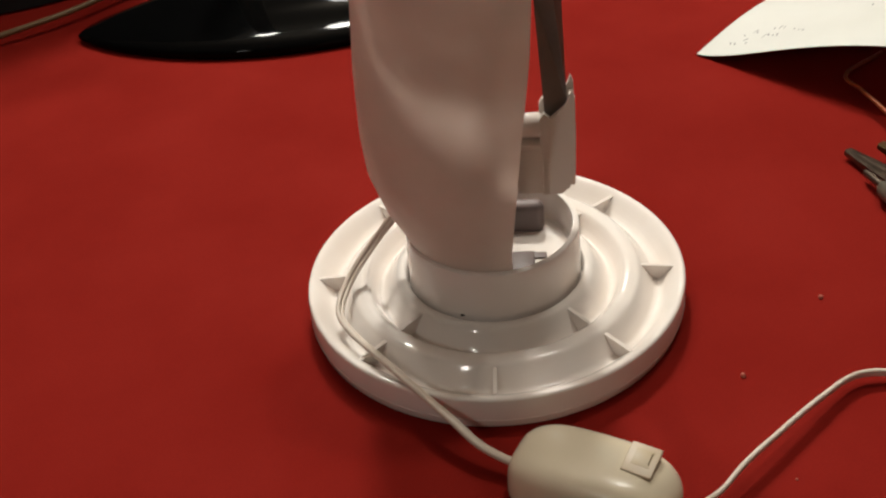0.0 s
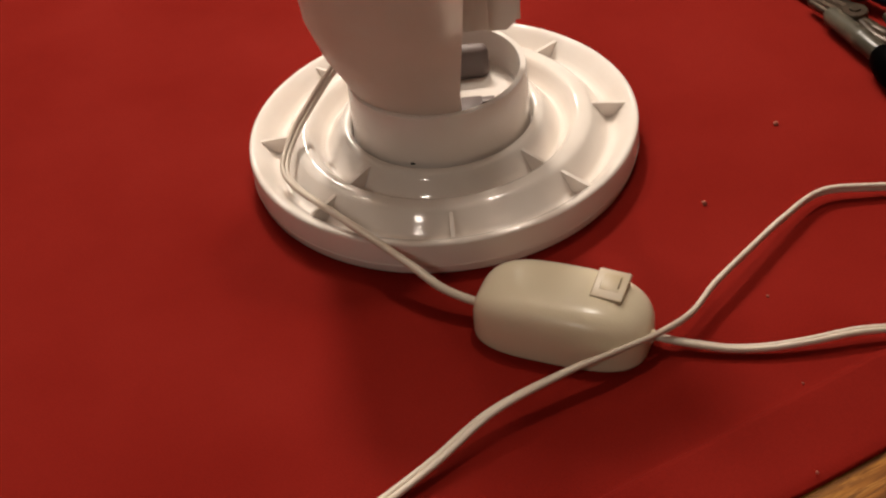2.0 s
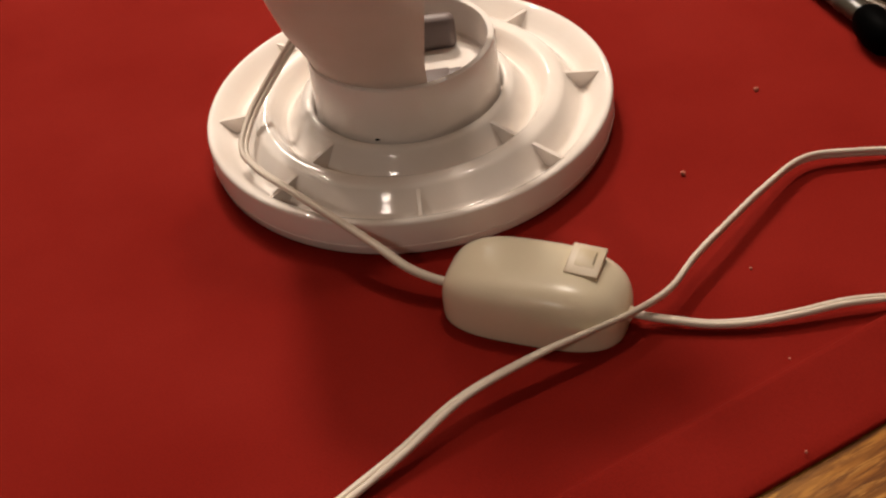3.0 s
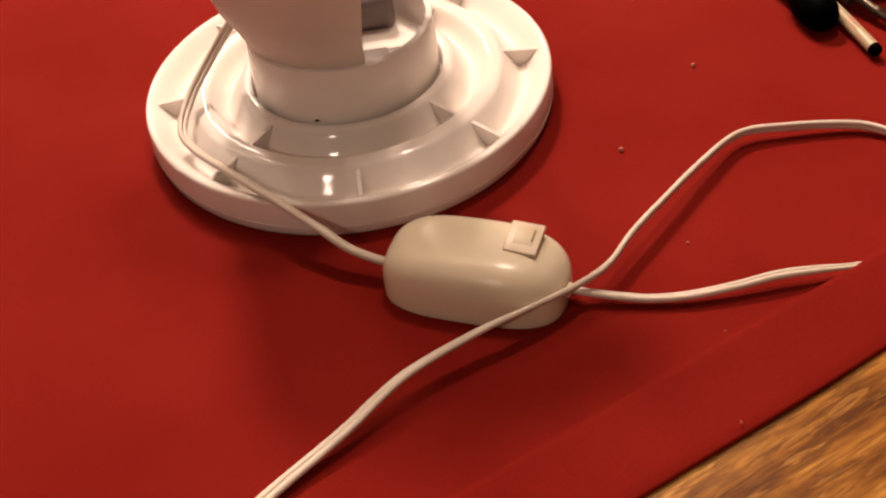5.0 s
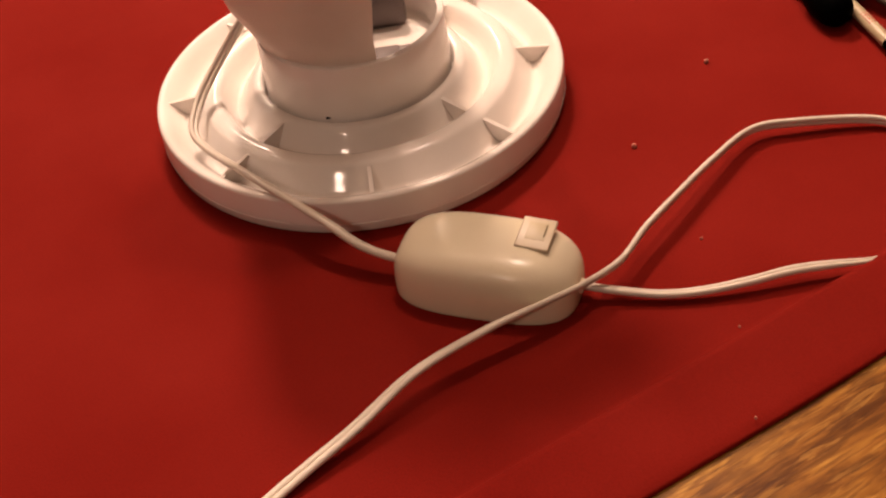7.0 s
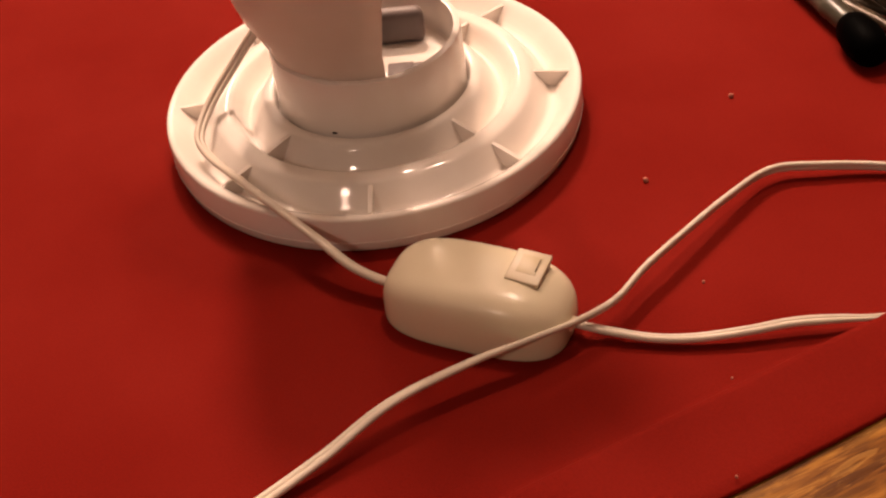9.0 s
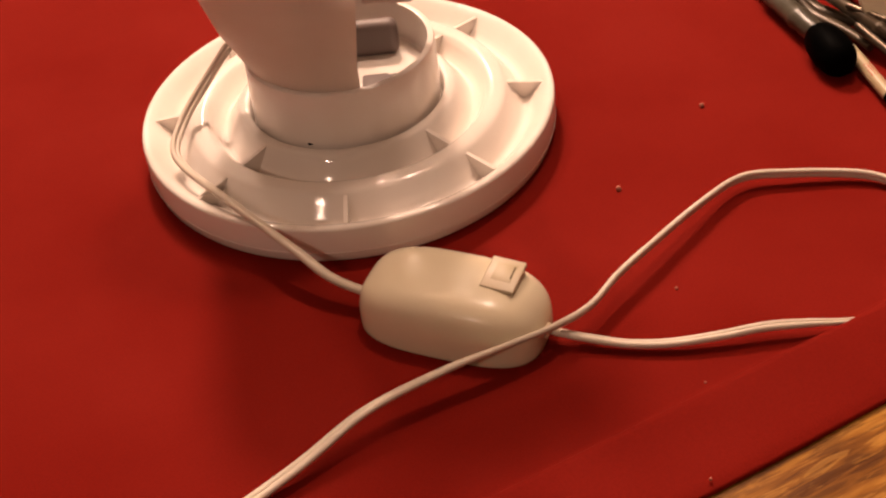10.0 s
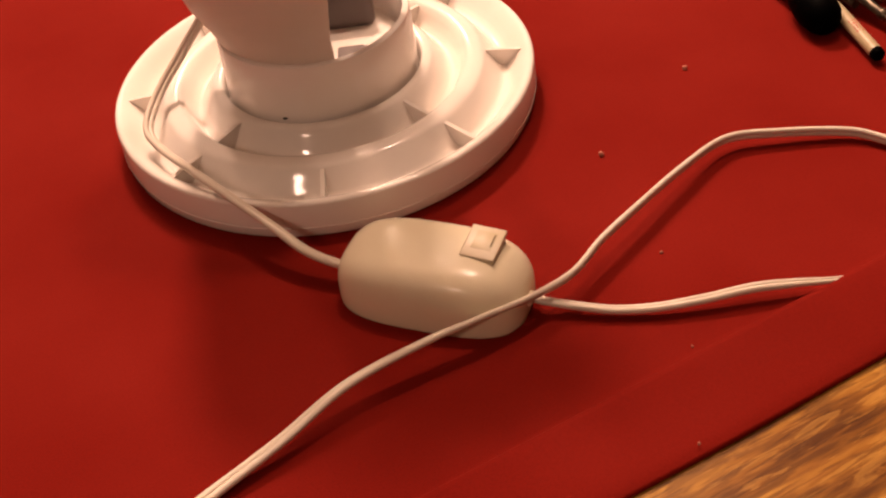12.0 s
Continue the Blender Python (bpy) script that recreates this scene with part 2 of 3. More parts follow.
def build_sheet():
    """Thick red card; its near edge stands in a low rounded fold beside the bare wood."""
    bm = bmesh.new()
    profile = [(0.0, -0.0002), (0.0003, 0.0007), (0.0010, 0.0012), (0.006, 0.0018), (0.012, 0.0024), (0.020, 0.0031), (0.028, 0.0038), (0.0325, 0.0042), (0.0345, 0.0041),
               (0.0354, 0.0034), (0.0362, 0.0020), (0.0370, 0.0008), (0.0380, 0.0002), (0.0395, 0.0), (0.05, 0.0)]
    profile += [(0.05 + 0.95 * k / 24, 0.0) for k in range(1, 25)]
    rows = []
    for i in range(121):
        u = -1.0 + 1.55 * i / 120
        drift = 0.0012 * noise.noise((u * 9, 0, 7))
        top = [bm.verts.new((u, d + drift * (1 if d < 0.02 else 0), z)) for d, z in profile]
        low = [bm.verts.new((u, d + 0.0003 + drift * (1 if d < 0.02 else 0), z - 0.0011)) for d, z in profile]
        rows.append(top + low[::-1])
    for a, b in zip(rows, rows[1:]):
        for k in range(len(a)):
            bm.faces.new((a[k], a[(k + 1) % len(a)], b[(k + 1) % len(a)], b[k]))
    bm.faces.new(rows[0])
    bm.faces.new(rows[-1][::-1])
    ob = mesh_object("red_sheet", bm, RED)
    ob.matrix_world = EDGE
    return tagged(ob, "matt red card sheet with a low folded edge over the table", "table cover")


build_sheet()


# ---- the desk lamp ----
def build_lamp():
    lamp_ob = empty("desk_lamp", (-0.0006, 0.0022, 0))
    tagged(lamp_ob, "white plastic desk lamp with ribbed round base and opened neck", "desk lamp")
    # ribbed disc
    bm = bmesh.new()
    lathe(bm, [(0.0, 0.004), (0.090, 0.004), (0.092, 0.0), (0.0942, 0.0004), (0.0950, 0.0016), (0.0956, 0.0050), (0.0957, 0.0056), (0.0953, 0.0058), (0.0956, 0.0060), (0.0955, 0.0166), (0.0952, 0.0176), (0.0944, 0.0182),
               (0.0932, 0.0182), (0.0918, 0.0176), (0.0898, 0.0162), (0.0876, 0.0140), (0.0856, 0.0116), (0.0838, 0.0098), (0.0822, 0.0092),
               (0.0808, 0.0094), (0.0799, 0.0101), (0.0794, 0.0107), (0.0764, 0.0146), (0.0736, 0.0182), (0.0730, 0.0188), (0.0720, 0.0194), (0.0706, 0.0197), (0.0690, 0.0198), (0.0662, 0.0199), (0.0648, 0.0192),
               (0.0632, 0.0166), (0.0616, 0.0136), (0.0602, 0.0116), (0.0590, 0.0107), (0.0578, 0.0108), (0.0570, 0.0115), (0.0545, 0.0148), (0.0515, 0.0194), (0.0508, 0.0203), (0.0500, 0.0211),
               (0.0492, 0.0218),
               (0.0460, 0.0222), (0.0453, 0.0218), (0.0449, 0.0212), (0.0447, 0.0110), (0.0420, 0.0100), (0.0, 0.010)], 144)
    base = part("base", bm, WHITE, lamp_ob, "glossy white disc with two ring channels")

    def rib(angle, r0, r1, z0, z1, deep, at):
        """A thin web across a channel: level on top, pointed below."""
        bm = bmesh.new()
        outline = [(r0, z0), (r1, z1), (r1 - 0.001, z1 - 0.004), (at + 0.003, deep), (at - 0.002, deep), (r0 - 0.001, z0 - 0.006)]
        sides = [[bm.verts.new((r, w, z)) for r, z in outline] for w in (-0.0009, 0.0009)]
        bm.faces.new(sides[0])
        bm.faces.new(sides[1][::-1])
        for k in range(len(outline)):
            bm.faces.new((sides[0][k], sides[1][k], sides[1][(k + 1) % 6], sides[0][(k + 1) % 6]))
        ob = part("rib", bm, WHITE, base, "", False)
        ob.matrix_basis = pose(0, 0, 0, 0, 0, angle)

    for k in range(8):
        rib(45 * k, 0.0738, 0.0900, 0.0182, 0.0166, 0.0084, 0.082)
    for k in range(4):
        rib(45 + 90 * k, 0.0505, 0.0652, 0.0208, 0.0190, 0.0094, 0.058)

    # collar: an open ring with a floor inside, and a small notch at the foot
    bm = bmesh.new()
    lathe(bm, [(0.0, 0.0100), (0.0434, 0.0100), (0.0436, 0.0205), (0.0430, 0.0460), (0.0426, 0.0474), (0.0415, 0.0478), (0.0400, 0.0476), (0.0396, 0.0462), (0.0396, 0.0300),
               (0.0385, 0.0288), (0.0, 0.0288)], 96)
    collar = part("collar", bm, WHITE, lamp_ob, "raised white ring round the foot of the neck")
    bm = bmesh.new()
    block(bm, (0, 0, 0), (0.0030, 0.0012, 0.0011), 0.0004)
    ob = part("notch", bm, BLACK, collar, "small dark notch")
    ob.matrix_basis = pose(-0.0148, -0.0406, 0.0228, 0, 0, 0)
    bm = bmesh.new()
    block(bm, (0.0140, 0.0205, 0.0365), (0.0240, 0.0085, 0.0180), 0.0040, segments=5)
    part("tab", bm, DARK_GREY, collar, "upright grey tab inside the ring")
    # flat grey blocks in place of the shadow beside the neck
    bm = bmesh.new()
    block(bm, (0.0145, -0.010, 0.0293), (0.012, 0.018, 0.0020), 0.0009)
    block(bm, (0.0225, -0.004, 0.0291), (0.008, 0.005, 0.0014), 0.0006)
    part("floor_shade", bm, DARK_GREY, collar, "low grey blocks that stand in for shade on the ring floor")

    # neck: a thick shell, open towards one side
    heights = [0.030, 0.040, 0.048, 0.056, 0.064, 0.074, 0.084, 0.094, 0.104, 0.120, 0.138, 0.158, 0.170, 0.182, 0.196, 0.210]
    left = np.interp(heights, [0.030, 0.046, 0.064, 0.084, 0.103, 0.136, 0.172, 0.25], [0.0385, 0.0415, 0.0525, 0.0590, 0.0605, 0.0600, 0.0575, 0.055])
    depth = np.interp(heights, [0.030, 0.050, 0.09, 0.14, 0.25], [0.0382, 0.0385, 0.0410, 0.0420, 0.040])
    right = np.interp(heights, [0.030, 0.047, 0.074, 0.121, 0.156, 0.25], [0.0090, 0.0098, 0.0128, 0.0178, 0.0222, 0.028])
    steps = 56
    bm = bmesh.new()
    shells = []
    for inset in (0.0, 0.0022):
        rings = []
        for z, a, b, r in zip(heights, left, depth, right):
            a, b = a - inset, b - inset
            cx = 0.0 if z < 0.05 else -0.002
            a += cx
            end = math.acos(min(r / a, 0.95))
            ring = []
            for k in range(steps + 1):
                t = 1.60 + (2 * math.pi - end - 1.60) * k / steps
                ring.append(bm.verts.new((cx * 0.5 + a * math.cos(t), b * math.sin(t), z)))
            rings.append(ring)
        shells.append(rings)
    for rings in shells:
        for p, q in zip(rings, rings[1:]):
            for k in range(steps):
                bm.faces.new((p[k], p[k + 1], q[k + 1], q[k]))
    outer, inner = shells
    for p, q, s, t in zip(outer, outer[1:], inner, inner[1:]):
        for k in (0, steps):
            bm.faces.new((p[k], q[k], t[k], s[k]))
    for j in (0, -1):
        for k in range(steps):
            bm.faces.new((outer[j][k], outer[j][k + 1], inner[j][k + 1], inner[j][k]))
    part("neck", bm, NECK, lamp_ob, "bulging satin white neck shell, open along one side")

    bm = bmesh.new()
    block(bm, (-0.003, -0.018, 0.060), (0.022, 0.028, 0.018), 0.003)
    block(bm, (0.000, -0.018, 0.091), (0.024, 0.030, 0.012), 0.003)
    block(bm, (-0.016, -0.004, 0.128), (0.040, 0.034, 0.016), 0.006)
    # unseen cap, added to stop light falling in through the open top
    block(bm, (-0.012, -0.010, 0.205), (0.066, 0.044, 0.006), 0.002)
    block(bm, (-0.010, 0.0, 0.090), (0.014, 0.016, 0.115), 0.003)
    part("socket", bm, DARK_GREY, lamp_ob, "grey socket body inside the frosted neck, with an added light-blocking cap")

    # hinge bracket and arm beside the neck
    bm = bmesh.new()
    outline = [(0.0255, 0.069), (0.0345, 0.069), (0.0385, 0.0725), (0.0412, 0.082), (0.0415, 0.100), (0.0412, 0.121), (0.0398, 0.1245), (0.0385, 0.121),
               (0.0365, 0.1165), (0.0300, 0.1105), (0.0268, 0.1135), (0.0250, 0.1105), (0.0248, 0.090)]
    faces = [[bm.verts.new((x, y, z)) for x, z in outline] for y in (-0.0085, -0.0060)]
    faces += [[bm.verts.new((x, y, z)) for x, z in outline] for y in (0.0060, 0.0085)]
    for f, g in ((0, 1), (2, 3)):
        bm.faces.new(faces[f])
        bm.faces.new(faces[g][::-1])
        for k in range(len(outline)):
            j = (k + 1) % len(outline)
            bm.faces.new((faces[f][k], faces[g][k], faces[g][j], faces[f][j]))
    block(bm, (0.0400, 0, 0.095), (0.0024, 0.0125, 0.046), 0.0008)
    bracket = part("bracket", bm, SATIN, lamp_ob, "white hinge bracket with a rounded foot", False)
    bm = bmesh.new()
    lathe(bm, [(0, -0.004), (0.0040, -0.004), (0.0046, -0.003), (0.0046, 0.003), (0.0040, 0.004), (0, 0.004)], 24, pose(0.0205, -0.0045, 0.1055, 0, 90, 0) @ Matrix.Diagonal((1.3, 1.3, 1.3, 1)))
    part("pivot", bm, WHITE, bracket)
    bm = bmesh.new()
    block(bm, (0.0200, -0.0035, 0.0835), (0.0125, 0.0125, 0.0270), 0.0015)
    block(bm, (0.0195, -0.0045, 0.0975), (0.0110, 0.0145, 0.0030), 0.0010)
    part("lug", bm, SATIN, bracket)
    bm = bmesh.new()
    sweep(bm, [Vector((0.0330, 0, 0.100)), Vector((0.0325, 0, 0.116)), Vector((0.0300, 0, 0.168)), Vector((0.0268, 0.004, 0.246))],
          [(-0.003, -0.0054), (0.003, -0.0054), (0.003, 0.0054), (-0.003, 0.0054)])
    part("arm", bm, GREY_METAL, lamp_ob, "flat brown-grey metal arm", False)

    # out of view: a head and joint added to shadow the switch and sheet
    bm = bmesh.new()
    block(bm, (0, 0, 0), (0.078, 0.034, 0.016), 0.007, pose(0.0310, 0.0140, 0.250, 0, 0, 24.8), 4)
    block(bm, (0.013, 0.018, 0.218), (0.036, 0.018, 0.058), 0.005)
    part("shadow_caster", bm, WHITE, lamp_ob, "unseen white blocks added above the arm to cast a shadow")

    # mains lead from the neck over the rim to the switch
    bm = bmesh.new()
    lead = [(-0.040, 0.016, 0.056), (-0.049, 0.009, 0.050), (-0.0615, 0.003, 0.0365), (-0.072, -0.012, 0.0275), (-0.0762, -0.031, 0.0228), (-0.0705, -0.0445, 0.0208),
            (-0.055, -0.0635, 0.0202), (-0.034, -0.0888, 0.0198), (-0.0195, -0.1035, 0.0165), (-0.0080, -0.1140, 0.0120), (0.0045, -0.1215, 0.0095), (0.014, -0.125, 0.0095)]
    sweep(bm, spline([(x + 0.0006, y - 0.0022, z) for x, y, z in lead]), twin_section(0.0048, 0.0026), lambda s: 35 + 10 * s, lambda s: 1.0 + 0.42 * max(0.0, s - 0.40) / 0.60)
    part("cord", bm, CORD, lamp_ob, "flat cream two-core lead")
    return lamp_ob


build_lamp()


# ---- inline switch ----
def build_switch():
    sw = empty("inline_switch", (0.0412, -0.1352, 0), -24)
    tagged(sw, "ivory plastic inline cord switch resting on the red sheet", "cord switch")
    bm = bmesh.new()
    n, rings = 72, []
    levels = [(0.0, 0.985), (0.0006, 0.996), (0.0020, 1.0), (0.0050, 1.0)]
    for k in range(1, 19):
        v = math.pi / 2 * k / 19
        levels.append((0.0055 + 0.0196 * math.sin(v) ** 0.70, math.cos(v) ** 0.46))
    for z, g in levels:
        ring = []
        for k in range(n):
            t = 2 * math.pi * k / n
            c, s = math.cos(t), math.sin(t)
            e = 0.62
            x = 0.0370 * g * math.copysign(abs(c) ** e, c)
            y = (0.0200 if s > 0 else 0.0208) * g * math.copysign(abs(s) ** e, s)
            ring.append(bm.verts.new((x, y, z * (1.0 - 0.12 * max(0.0, x / 0.037) ** 2))))
        rings.append(ring)
    for a, b in zip(rings, rings[1:]):
        for k in range(n):
            bm.faces.new((a[k], a[(k + 1) % n], b[(k + 1) % n], b[k]))
    bm.faces.new(rings[0][::-1])
    top = bm.verts.new((0, 0, 0.0251))
    for k in range(n):
        bm.faces.new((rings[-1][k], rings[-1][(k + 1) % n], top))
    body = part("body", bm, IVORY, sw, "smooth domed ivory case")
    # a thin rocker plate that overhangs its narrower stem; a shallow pocket in its top
    bm = bmesh.new()
    block(bm, (0, 0, 0.0016), (0.0134, 0.0160, 0.0018), 0.0006, segments=3)
    button = part("button", bm, BUTTON_RIM, sw, "raised cream rocker button")
    button.matrix_basis = pose(0.0188, 0.0050, 0.0232, 5, 3, -1)
    bm = bmesh.new()
    block(bm, (0.0022, 0.0002, -0.0022), (0.0082, 0.0130, 0.0064), 0.0008)
    part("button_stem", bm, BUTTON_RIM, button)
    bm = bmesh.new()
    block(bm, (0.0002, 0.0008, 0.00238), (0.0080, 0.0092, 0.0004), 0.00018)
    part("button_inset", bm, BUTTON, button)
    bm = bmesh.new()
    block(bm, (0.0034, 0.0012, 0.0027), (0.0005, 0.0060, 0.0004), 0.0001)
    part("button_slot", bm, TAN, button, "narrow dark slot")
    for x in (-0.0362, 0.0362):
        bm = bmesh.new()
        block(bm, (x, 0.002 if x < 0 else -0.001, 0.0068), (0.005, 0.0060, 0.0044), 0.0015)
        part("cord_grip", bm, IVORY, sw)


build_switch()


def build_cord(name, points, label, width=0.0044, height=0.0024, twist=None, taper=None):
    """A flat cord of two cores that lie side by side and meet in a groove."""
    ob = tagged(empty(name), label, "power cord", "power cord")
    for side in (-1, 1):
        bm = bmesh.new()
        section = [(side * width / 4 + width / 4 * 1.02 * math.cos(a), height / 2 * 1.08 * math.sin(a)) for a in np.linspace(0, 2 * math.pi, 15)[:-1]]
        sweep(bm, spline(points), section, twist, taper)
        part("core", bm, CORD, ob)
    return ob


build_cord("power_cord", [(0.0700, -0.1460, 0.0068), (0.0790, -0.1515, 0.0054), (0.0970, -0.1571, 0.0036), (0.1079, -0.1596, 0.0032), (0.1210, -0.1610, 0.0037),
                          (0.1374, -0.1607, 0.0047), (0.1540, -0.1593, 0.0056), (0.1693, -0.1591, 0.0052), (0.1846, -0.1582, 0.0034), (0.2000, -0.1550, 0.0016)],
           "cream flat cord leaving the switch towards the folded edge", twist=lambda s: 30 * (1 - s), taper=lambda s: min(1.0, 0.30 + (1 - s) * 2.6))
build_cord("power_cord", [(-0.1062, -0.2745, 0.0016), (-0.0624, -0.2404, 0.0016), (-0.0422, -0.2230, 0.0026), (-0.0163, -0.2043, 0.0060), (0.0075, -0.1863, 0.0106), (0.0363, -0.1724, 0.0128),
                          (0.0575, -0.1640, 0.0130), (0.0758, -0.1550, 0.0112), (0.0916, -0.1439, 0.0098), (0.1046, -0.1288, 0.0106), (0.1200, -0.1130, 0.0102), (0.1427, -0.0901, 0.0086),
                          (0.1647, -0.0715, 0.0062), (0.186, -0.0700, 0.0052), (0.215, -0.0735, 0.0038), (0.229, -0.0820, 0.0032), (0.244, -0.096, 0.0030), (0.27, -0.115, 0.0030)],
           "cream flat cord curving over the sheet and across the switch", 0.0054, 0.0023, twist=lambda s: -10 + 82 * min(s / 0.5, 1), taper=lambda s: 1.18 - 0.24 * min(s / 0.4, 1))


# ---- tools beside the lamp ----
def build_iron():
    ob = empty("soldering_pencil")
    tagged(ob, "grey pencil tool with fat black end on the sheet", "hand tool")
    bm = bmesh.new()
    rod(bm, (0.2122, 0.0775, 0.0075), (0.2262, 0.0265, 0.0085), [(0, 0.0036), (0.06, 0.0052), (0.55, 0.0056), (0.57, 0.0060), (0.62, 0.0060), (0.64, 0.0056), (1, 0.0056)])
    part("barrel", bm, GREY, ob, "grey ribbed barrel")
    bm = bmesh.new()
    rod(bm, (0.2248, 0.0300, 0.0090), (0.2292, -0.0005, 0.0092), [(0, 0.0062), (0.12, 0.0082), (0.35, 0.0094), (0.60, 0.0097), (0.80, 0.0088), (0.92, 0.0070), (0.98, 0.0046), (1, 0.002)])
    part("grip", bm, BLACK, ob, "fat black rubber end")
    bm = bmesh.new()
    rod(bm, (0.2068, 0.0945, 0.0060), (0.2124, 0.0770, 0.0075), [(0, 0.0016), (0.2, 0.0022), (1, 0.0024)])
    part("tip", bm, STEEL, ob)


def build_pliers(name, label, jaw, joint, ends, z, jaw_mat, grips, stout=(1.0, 1.0)):
    ob = empty(name)
    tagged(ob, label, "pliers", "pliers on the sheet")
    jaw, joint = Vector((*jaw, z)), Vector((*joint, z))
    way = (joint - jaw).normalized()
    side = Vector((-way.y, way.x, 0))
    for sign in (-1, 1):
        bm = bmesh.new()
        pts = [jaw + side * 0.0008 * sign, jaw.lerp(joint, 0.5) + side * 0.0026 * sign, joint + side * 0.0034 * sign]
        sweep(bm, spline(pts, 6), [(-0.0026, -0.0030), (0.0012, -0.0034), (0.0026, -0.0022), (0.0026, 0.0022), (0.0012, 0.0034), (-0.0026, 0.0030)], scale=lambda s: 0.62 + 0.55 * s)
        part("jaw", bm, jaw_mat, ob, "", False)
    bm = bmesh.new()
    lathe(bm, [(0, -0.0042), (0.0066, -0.0042), (0.0072, -0.0034), (0.0072, 0.0034), (0.0066, 0.0042), (0.003, 0.0042), (0.0026, 0.0050), (0, 0.0050)], 24, Matrix.Translation(joint))
    part("joint", bm, jaw_mat, ob)
    for end, mat, g in zip(ends, grips, stout):
        bm = bmesh.new()
        e = Vector((*end, z))
        bend = joint.lerp(e, 0.4) + (e - joint).cross(Vector((0, 0, 1))).normalized() * (0.004 if mat is grips[0] else -0.004)
        pts = spline([joint, joint.lerp(bend, 0.5), bend, joint.lerp(e, 0.75), e], 6)
        sweep(bm, pts, [(0.0042 * g * math.cos(a), 0.0034 * g * math.sin(a)) for a in np.linspace(0, 2 * math.pi, 13)[:-1]], scale=lambda s: 0.7 + 0.5 * math.sin(math.pi * min(s * 1.15, 1)))
        part("handle", bm, mat, ob)


def build_pen():
    ob = empty("marker_pen")
    tagged(ob, "yellowed white marker pen with worn red print and black end", "pen")
    a, b = Vector((0.2375, 0.0260, 0.0048)), Vector((0.2440, -0.0220, 0.0048))
    bm = bmesh.new()
    rod(bm, a, b, [(0, 0.0018), (0.12, 0.0029), (0.5, 0.0031), (0.96, 0.0031), (1, 0.0030)])
    part("barrel", bm, PEN_CASE, ob, "yellowed white pen barrel")
    bm = bmesh.new()
    rod(bm, a.lerp(b, 0.985), a.lerp(b, 1.05), [(0, 0.0032), (0.8, 0.0031), (1, 0.0026)])
    part("end_cap", bm, BLACK, ob)
    # a patch of worn red print on the upper side of the barrel
    way = (b - a).normalized()
    side = way.cross(Vector((0, 0, 1))).normalized()
    up = side.cross(way)
    bm = bmesh.new()
    rng = random.Random(9)
    for row in range(4):
        turn = radians(-35 + 24 * row)
        out = up * math.cos(turn) - side * math.sin(turn)
        for k in range(5):
            c = a.lerp(b, 0.50 + 0.042 * k + rng.uniform(-0.008, 0.008)) + out * 0.00312
            m = Matrix((side * math.cos(turn) + up * math.sin(turn), way, out)).transposed().to_4x4()
            block(bm, (0, 0, 0), (rng.uniform(0.0004, 0.0009), rng.uniform(0.0008, 0.0017), 0.00016), 0, Matrix.Translation(c) @ m)
    part("print", bm, RED_INK, ob, "worn red print", False)


def build_rod(name, a, b, r, mat, label):
    bm = bmesh.new()
    rod(bm, a, b, [(0, r * 0.6), (0.05, r), (0.7, r), (0.72, r * 1.25), (0.78, r * 1.25), (0.8, r), (1, r * 0.8)], 12)
    tagged(mesh_object(name, bm, mat), label, "hand tool", "loose tools on the sheet")


def build_roll():
    ob = empty("tape_roll", (0.268, 0.040, 0.0))
    tagged(ob, "cream roll of tape with a blue core standing among the tools", "tape roll")
    m = look((0, 0, 0.021), (-0.3, -1, 0.55))
    bm = bmesh.new()
    lathe(bm, [(0.0075, -0.008), (0.0200, -0.008), (0.0208, -0.007), (0.0208, 0.007), (0.0200, 0.008), (0.0075, 0.008), (0.0075, -0.008)], 48, m)
    part("tape", bm, TAPE, ob)
    bm = bmesh.new()
    lathe(bm, [(0, -0.0085), (0.006, -0.0085), (0.0074, -0.0080), (0.0074, 0.0080), (0.006, 0.0085), (0, 0.0085)], 32, m)
    part("core", bm, BLUE, ob, "blue core")


build_iron()
build_pliers("pliers", "dull steel long-nosed pliers with brown handles on the sheet", (0.2025, 0.1180), (0.2260, 0.0770), ((0.2480, 0.0200), (0.2560, 0.0330)), 0.0046, STEEL, (BROWN, BROWN), (0.8, 0.8))
build_pliers("pliers", "small brass-coloured pliers with one blue and one red grip", (0.2195, 0.1150), (0.2350, 0.0960), ((0.2790, 0.0600), (0.2600, 0.0370)), 0.0100, BRASS, (BLUE, RED_GRIP), (1.2, 0.72))
build_pen()
build_rod("screwdriver", (0.236, 0.060, 0.0135), (0.258, 0.012, 0.0115), 0.0030, BROWN, "thin brown-handled driver lying on the tool heap")
build_rod("screwdriver", (0.2415, 0.0420, 0.0160), (0.262, 0.0235, 0.0130), 0.0017, STEEL, "thin bright steel rod lying on the tool heap")
build_rod("screwdriver", (0.243, 0.0300, 0.0120), (0.260, -0.002, 0.0045), 0.0022, STEEL, "dull steel rod lying on the tool heap")
build_roll()


